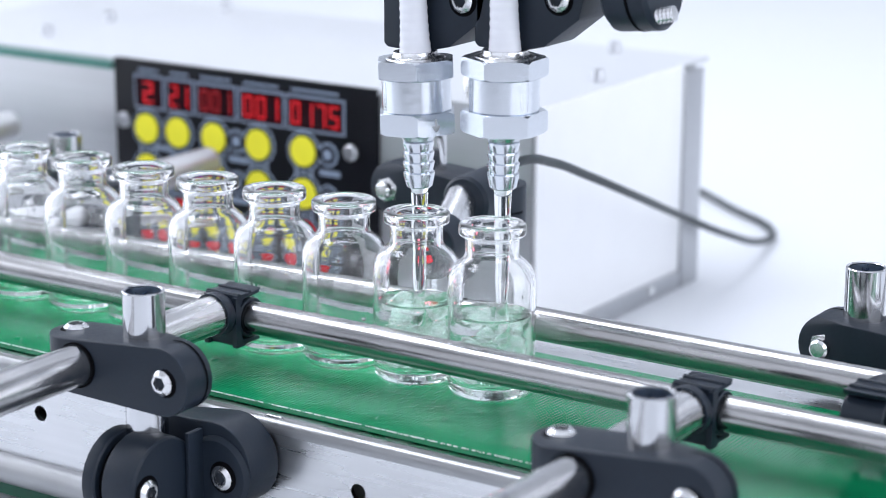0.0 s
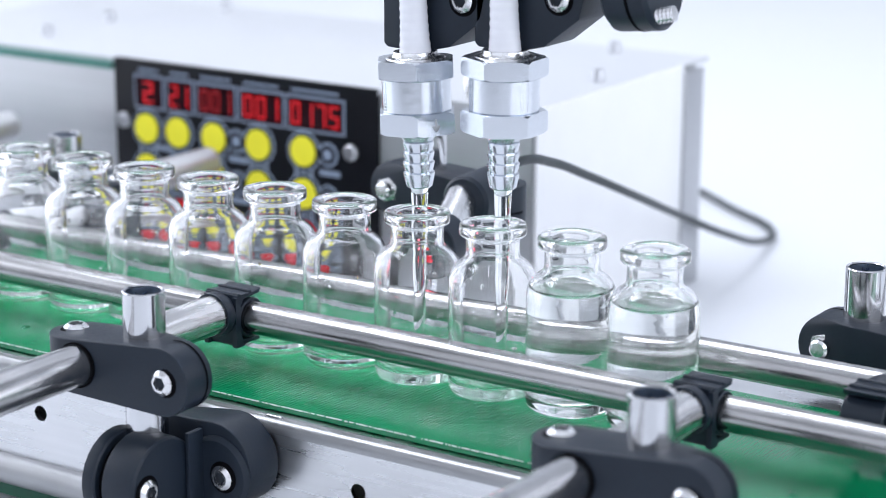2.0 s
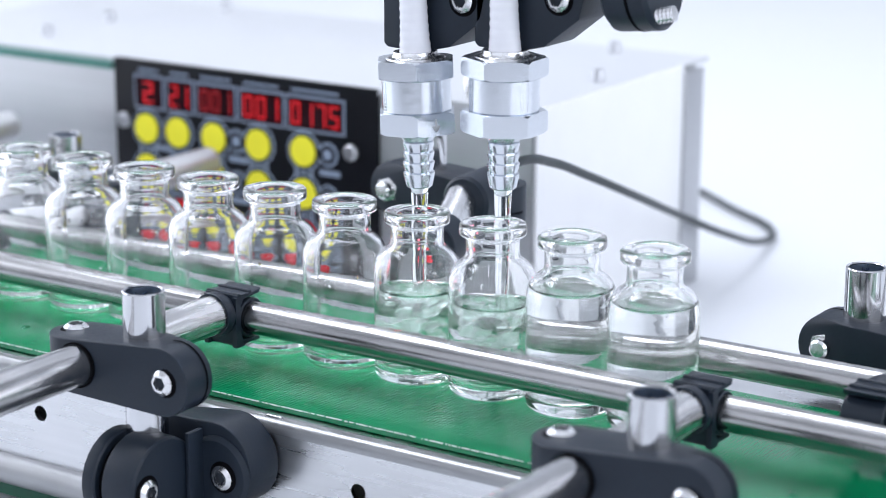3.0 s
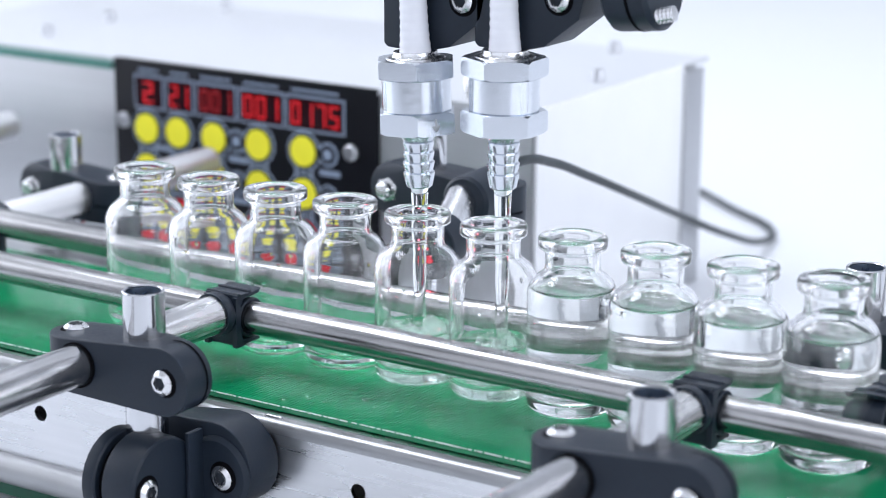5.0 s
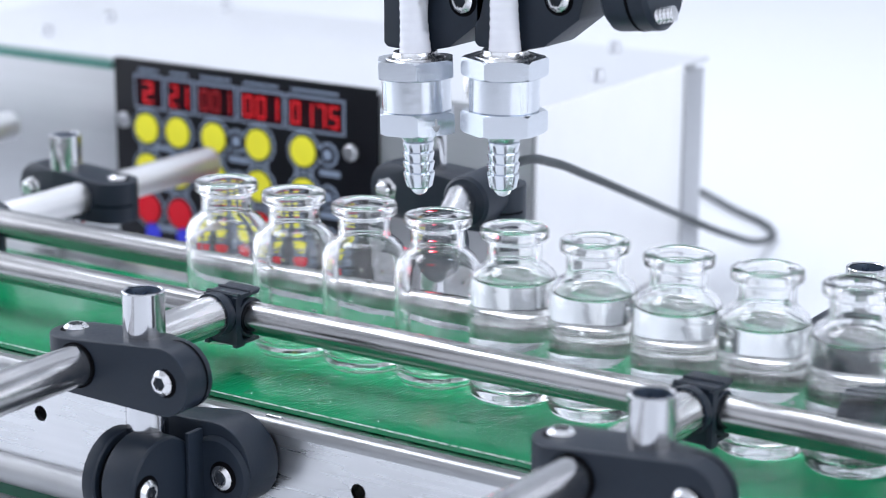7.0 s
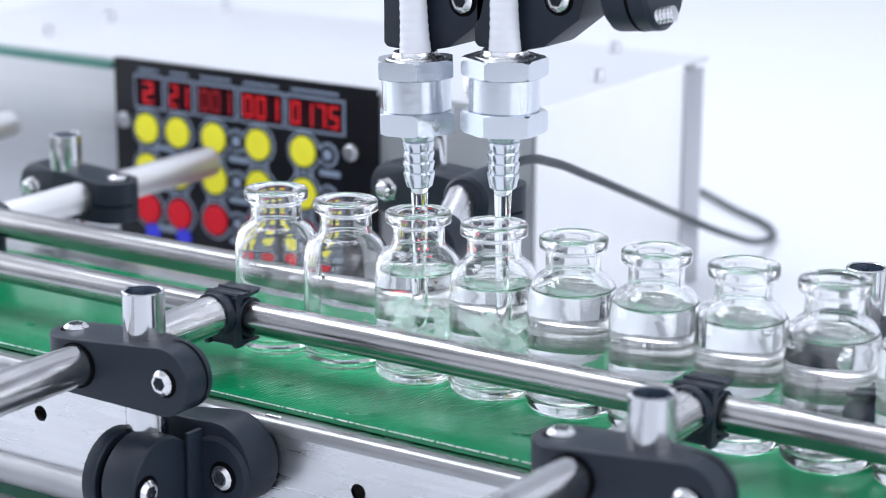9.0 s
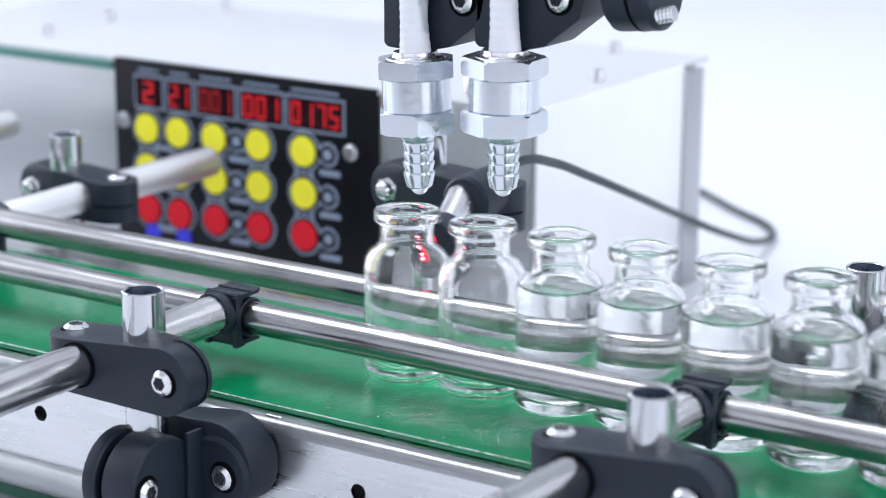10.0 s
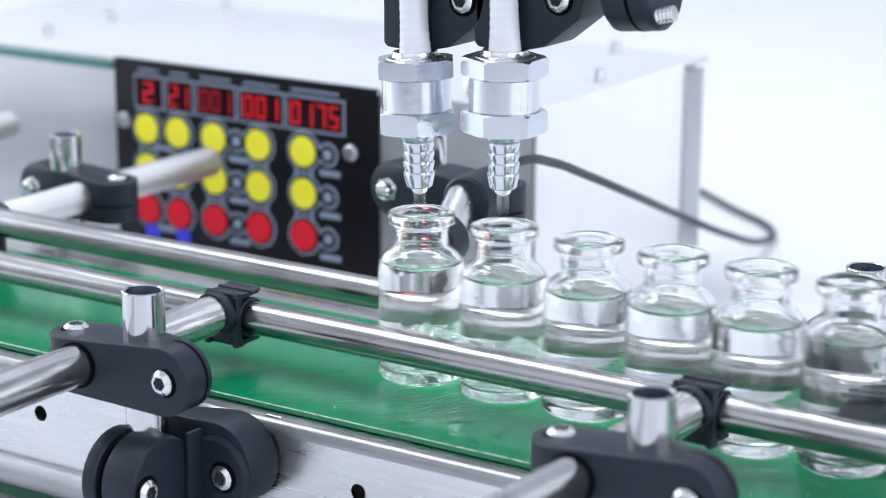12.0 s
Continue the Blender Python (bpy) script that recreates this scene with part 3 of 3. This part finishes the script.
        if prev:
            for k in range(seg):
                bm.faces.new((prev[k], prev[(k + 1) % seg], cur[(k + 1) % seg], cur[k]))
        prev = cur
    bm.faces.new(prev)
    part("hose", bm, HOSE, n, "milky white hose pushed on the nozzle", smooth=60)
    return n


def nozzle_holder():
    h = thing("nozzle_holder", "black nylon clamps holding the nozzles on a bar", "nozzle holder", pose(0.0015, 0, 0))
    for dx, dz in ((0.0, 0.0), (0.0318, 0.0030)):
        out = [(-0.0430 + dx, 0.170), (-0.0430 + dx, 0.0985 + dz), (-0.0415 + dx, 0.0975 + dz), (-0.0300 + dx, 0.0970 + dz), (-0.0195 + dx, 0.0995 + dz), (-0.0085 + dx, 0.1080 + dz),
               (-0.0055 + dx, 0.1200 + dz), (-0.0055 + dx, 0.170)]
        cl = part("clamp", prism(out, "y", 0.0045, 0.0210, 0.0010), BLACK, h, "matt black nylon clamp")
        socket_screw("screw", (-0.0150 + dx, 0.0043, 0.1135 + dz), (0, -1, 0), cl)
    part("bar", rod((-0.060, 0.011, 0.150), (0.330, 0.011, 0.150), 0.006), CHROME, h, "polished steel cross bar")
    end = part("end_clamp", rod((0.0345, 0.006, 0.1207), (0.0490, 0.006, 0.1222), 0.0118, 40, None, 0.0012), BLACK, h, "round black nylon end clamp")
    part("neck", box(0.034, 0.050, 0.000, 0.016, 0.128, 0.160, 0.001), BLACK, end)
    # Black band round the solid clamp, painted shade of a gap.
    part("slit_shade", lathe([(0.01195, -0.0005), (0.01195, 0.0005)], 40), RECESS_SHADE, end, m=pose(0.0430, 0.006, 0.12158, 0, 84, 0))
    bm = lathe([(0.0022, 0)] + [(0.0022 - 0.0004 * (i % 2), 0.0006 * i) for i in range(1, 11)] + [(0, 0.0064)], 18)
    part("bolt_end", bm, ZINC, end, "threaded bolt end", m=pose(0.0488, 0.001, 0.1147, 0, 76, 0))
    part("arm", rod((0.330, 0.0, 0.150), (0.330, 0.150, 0.150), 0.006), CHROME, h)
    part("stand", rod((0.330, 0.140, TABLE_Z + 0.006), (0.330, 0.140, 0.165), 0.008), CHROME, h)
    part("stand_foot", lathe([(0, 0), (0.045, 0), (0.045, 0.004), (0.012, 0.008), (0, 0.008)], 40), BLACK, h, m=pose(0.330, 0.140, TABLE_Z))
    return h


# ---------------------------------------------------------------- filling machine
PX, PY = (-0.2955, -0.1590), 0.1680
SEGMENTS = {"0": "abcdef", "1": "bc", "2": "abged", "3": "abgcd", "5": "afgcd", "7": "abc"}


def digit_mesh(ch, w, h):
    t = w * 0.22
    bars = {"a": (0, w, h - t, h), "d": (0, w, 0, t), "g": (0, w, h / 2 - t / 2, h / 2 + t / 2), "f": (0, t, h / 2, h), "b": (w - t, w, h / 2, h),
            "e": (0, t, 0, h / 2), "c": (w - t, w, 0, h / 2)}
    bm = bmesh.new()
    for s in SEGMENTS[ch]:
        x0, x1, z0, z1 = bars[s]
        box(x0 + 0.0001, x1 - 0.0001, -0.0001, 0.0004, z0 + 0.0001, z1 - 0.0001, 0, 1, bm)
    return bm


def disc(r, y, bm=None, x=0.0, z=0.0, depth=0.0004, seg=28):
    return lathe([(r, 0), (r, depth * 0.6), (r - depth * 0.4, depth), (0, depth)], seg, bm, pose(x, y, z, 90, 0, 0))


def machine():
    xr, xl, y0, y1, zt = -0.0890, -0.4300, 0.1700, 0.3050, 0.0465
    mc = thing("filling_machine", "stainless bench filling machine with black control panel", "filling machine", pose(0, 0, 0))
    part("cabinet", box(xl, xr, y0, y1, TABLE_Z, zt - 0.0022, 0.0015), MACHINE_STEEL, mc, "brushed stainless cabinet")
    # Lid and side are steel; the white reflection is put into their colours.
    part("lid", box(xl - 0.001, xr, y0 - 0.0012, y1 + 0.010, zt - 0.0020, zt, 0.0003), LID_GLARE_AND_WHITE, mc, "steel lid with its bright glare coloured white")
    part("lid_edge", box(xl, -0.2960, y0 - 0.0030, y0 - 0.0013, zt - 0.0050, zt - 0.0015, 0.0003), LID_EDGE, mc, "green tinted lid edge")
    part("side_glare", box(xr + 0.0002, xr + 0.0016, y0 + 0.001, y1 - 0.0152, TABLE_Z + 0.008, zt - 0.0002, 0.0003), SIDE_GLARE, mc, "steel side face with its bright glare coloured white")
    part("rear_flange", box(xr + 0.0003, xr + 0.0030, y1 - 0.0150, y1 + 0.0005, TABLE_Z, zt - 0.003, 0.0006), MACHINE_STEEL, mc, "grey steel rear flange")
    part("foot_rail", box(xr + 0.0003, xr + 0.0030, y0 + 0.002, y1 - 0.016, TABLE_Z, TABLE_Z + 0.008, 0.0006), MACHINE_STEEL, mc, "grey steel foot rail")
    for x, y in ((-0.359, 0.195), (-0.364, 0.242), (-0.341, 0.300), (-0.1265, 0.300), (-0.0985, 0.236)):
        part("lid_screw", lathe([(0.0026, 0), (0.0026, 0.0040), (0.0020, 0.0050), (0, 0.0052)], 20), DARK_STEEL, mc, m=pose(x, y, zt))
    for y in (0.205, 0.262):
        part("side_screw", lathe([(0.0022, 0), (0.0022, 0.0012), (0, 0.0020)], 18), ZINC, mc, m=pose(xr + 0.0030, y, TABLE_Z + 0.005, 0, 90, 0))
    part("lid_knob", lathe([(0.0030, 0), (0.0030, 0.0070), (0.0024, 0.0090), (0, 0.0095)], 20), ZINC, mc, m=pose(-0.1200, 0.1760, zt))
    p = part("control_panel", box(PX[0], PX[1], PY, y0 + 0.001, -0.0380, 0.0470, 0.0008), BLACK_GLOSS, mc, "glossy black control panel")
    for x, z in ((-0.2898, 0.0206), (-0.1712, 0.0206)):
        part("panel_screw", disc(0.0034, PY, None, x, z, 0.0024), DARK_STEEL, p, "dull steel panel screw")
    # display windows with their grey frames
    zlo, zhi = 0.0272, 0.0405
    spans = [(-0.2838, -0.2680, "2", 0), (-0.2662, -0.2518, "21", 0), (-0.2500, -0.2292, "001", 1), (-0.2274, -0.2045, "001", 0), (-0.2030, -0.1745, "0175", 0)]
    for x0, x1, text, dim in spans:
        f = part("display_frame", box(x0 - 0.0002, x1 + 0.0002, PY - 0.0004, PY + 0.0002, zlo - 0.0006, zhi + 0.0006), PRINT, p, "grey display frame", smooth=0)
        part("display_window", box(x0 + 0.0007, x1 - 0.0007, PY - 0.0007, PY, zlo + 0.0004, zhi - 0.0004), DISPLAY, f, "dark display window", smooth=0)
        step = min((x1 - x0 - 0.0030) / len(text), 0.0072)
        w = step * 0.72
        start = (x0 + x1) / 2 - step * len(text) / 2 + (step - w) / 2
        for i, ch in enumerate(text):
            part("digit", digit_mesh(ch, w, 0.0092), DIGIT_DIM if dim else DIGIT, f, "red luminous digit", smooth=0, m=pose(start + i * step, PY - 0.0010, zlo + 0.0020))
        part("caption", box(x0 + 0.002, x1 - 0.003, PY - 0.0002, PY + 0.0002, zhi + 0.0021, zhi + 0.0031), PRINT, p, "grey caption bar", smooth=0)
    cols, rows = (-0.2776, -0.2606, -0.2412, -0.2180, -0.1950), (0.0182, 0.0008, -0.0167)
    for x in cols:
        for z0, z1 in ((rows[0], rows[1]), (rows[1], rows[2])):
            for s in (-1, 1):
                part("outline", box(x + s * 0.0040 - 0.0006, x + s * 0.0040 + 0.0006, PY - 0.0002, PY + 0.0002, z1 + 0.006, z0 - 0.006), PRINT, p, smooth=0)
        for z, mat, lab in zip(rows, (YELLOW, YELLOW, RED), ("yellow", "yellow", "red")):
            ring = part("key_ring", disc(0.0084, PY + 0.0001, None, x, z, 0.0004), PRINT, p, "grey printed ring")
            part("key_ground", disc(0.0075, PY - 0.0003, None, x, z, 0.0002), BLACK_GLOSS, ring)
            part("key", disc(0.0063, PY - 0.0004, None, x, z, 0.0008), mat, ring, "round %s membrane key" % lab)
    for x in cols[:2]:
        part("key", disc(0.0040, PY, None, x + 0.0016, -0.0268, 0.0006), BLUE, p, "round blue membrane key")
    for x in (-0.2692, -0.2296, -0.1830):
        for z in rows:
            r = part("icon_ring", disc(0.0050 if x > -0.26 else 0.0028, PY, None, x, z, 0.0003), PRINT, p, "grey printed icon ring")
            part("icon_ground", disc(0.0040 if x > -0.26 else 0.0018, PY - 0.0002, None, x, z, 0.0002), BLACK_GLOSS, r)
            part("icon_dot", disc(0.0022 if x > -0.26 else 0.0010, PY - 0.0003, None, x, z, 0.0002), PRINT, r)
            part("caption", box(x - 0.0042, x + 0.0060, PY - 0.0002, PY + 0.0002, z - 0.0088, z - 0.0064), PRINT, p, "grey caption bar", smooth=0)
    return mc


def cable():
    pts = [(-0.0380, 0.0700, 0.0500), (-0.0368, 0.0780, 0.0505), (-0.0397, 0.1000, 0.0455), (-0.0452, 0.135, 0.0336), (-0.0512, 0.180, 0.0171), (-0.0628, 0.240, -0.0043), (-0.0737, 0.310, -0.0291), (-0.0821, 0.360, -0.0440),
           (-0.0905, 0.392, -0.0482), (-0.1000, 0.405, -0.0482), (-0.1261, 0.4246, -0.0482), (-0.1601, 0.4521, -0.0482), (-0.2400, 0.500, -0.0482), (-0.3600, 0.480, -0.0482), (-0.3900, 0.420, -0.0482)]
    cu = bpy.data.curves.new("sensor_cable", "CURVE")
    cu.dimensions, cu.bevel_depth, cu.bevel_resolution = "3D", 0.0016, 4
    sp = cu.splines.new("BEZIER")
    sp.bezier_points.add(len(pts) - 1)
    for b, p in zip(sp.bezier_points, pts):
        b.co = p
        b.handle_left_type = b.handle_right_type = "AUTO"
    cu.materials.append(CABLE)
    tagged(new("sensor_cable", cu), "thin black sensor cable looping over the table", "cable")


setting()
BELT_OB = conveyor()
guide_rail(-0.0182, 0.0143)
guide_rail(0.0185, 0.0166)
brackets()
machine()
cable()
nozzle(-0.0254, 0.0, radians(-56), -2.2, (-0.0010, 0.0, 0.110))
nozzle(0.0034, 0.0033, radians(-26), 0.3, (-0.0030, 0.0, 0.110))
nozzle_holder()
VIALS = vials()
STREAMS = [stream(), stream()]

# ---------------------------------------------------------------- what moves
CYCLE, FIRST_END, FILL = 2.753, 0.92, 1.80
ENDS = [FIRST_END + CYCLE * j for j in range(5)]
SHIFT = ((0.0, 0.0), (0.1, 0.2), (0.3, 0.62), (0.6, 1.27), (0.85, 1.85), (0.95, 2.008))


def shift_rows(lag=0.0):
    rows = [(0.0, 0.0)]
    for j, e in enumerate(ENDS):
        for t, s in SHIFT:
            tt = e - 0.02 + t + (lag if t < 0.5 else 0.0)
            if tt < 12.0:
                rows.append((tt, s + 2.008 * j))
    rows.append((12.0, rows[-1][1] + max(0.0, (12.0 - rows[-1][0]) * 2.1)))
    return rows


def churn_height(f):
    """The churning rides on the rising level and dies down before the fill ends."""
    calm = max(0.0, min(1.0, (f - 0.80) / 0.18))
    return 0.002 + LIQUID_H * f ** 0.6 * 0.96 * (1 - 0.62 * calm)


def motions():
    walk(BELT_OB, [(t, pose(s * PITCH, 0, 0)) for t, s in shift_rows()])
    for k, v in VIALS.items():
        lag = {-4: 0.07, -3: 0.03}.get(k, 0.0)
        walk(v, [(t, pose((k - 5 + s) * PITCH, 0, 0, 0, 0, 37 * k)) for t, s in shift_rows(lag)])
        j = (5 - k) // 2
        t1, t0 = ENDS[j], ENDS[j] - FILL
        liquid = next(c for c in v.children if c.name.startswith("liquid"))
        swirl = next(c for c in v.children if c.name.startswith("swirl"))
        empty, steps = -(LIQUID_H + 0.0016), 12
        rows, spin = [], []
        if t0 > 0:
            rows += [(0.0, pose(0, 0, empty)), (t0, pose(0, 0, empty))]
            spin += [(0.0, pose(0, 0, -0.02)), (t0, pose(0, 0, -0.02))]
        for i in range(1, steps * 2 + 1):
            f = i / (steps * 2)
            t = t0 + FILL * f
            if t <= 0:
                continue
            if not rows:
                f0 = -t0 / FILL
                rows.append((0.0, pose(0, 0, empty * (1 - f0 ** 0.6))))
                spin.append((0.0, pose(0, 0, churn_height(f0), 0, 0, 61 * (steps * 2 * f0) + 13 * (k % 2))))
            rows.append((t, pose(0, 0, empty * (1 - f ** 0.6))))
            spin.append((t, pose(0, 0, churn_height(f), 0, 0, 61 * i + 13 * (k % 2))))
        last = spin[-1][0]
        spin.append((last + 0.45, pose(0, 0, -0.02, 0, 0, 61 * steps * 2 + 40)))
        for ob, rr in ((liquid, rows), (swirl, spin)):
            rr = [r for r in rr if r[0] <= 12.0]
            if rr[-1][0] < 12.0:
                rr.append((12.0, rr[-1][1]))
            walk(ob, rr)
    for ob, x, lift in ((STREAMS[0], -0.0254, 0.0), (STREAMS[1], 0.0034, 0.0030)):
        up, down = pose(x, 0, 0.0580 + lift), pose(x, 0, lift)
        rows = [(0.0, down)]
        for j, e in enumerate(ENDS):
            rows += [(e, down), (e + 0.07, up)]
            if j < 4:
                rows += [(e + CYCLE - FILL - 0.05, up), (e + CYCLE - FILL + 0.07, down)]
        rows = [r for r in rows if r[0] < 12.0] + [(12.0, up)]
        walk(ob, rows)


motions()
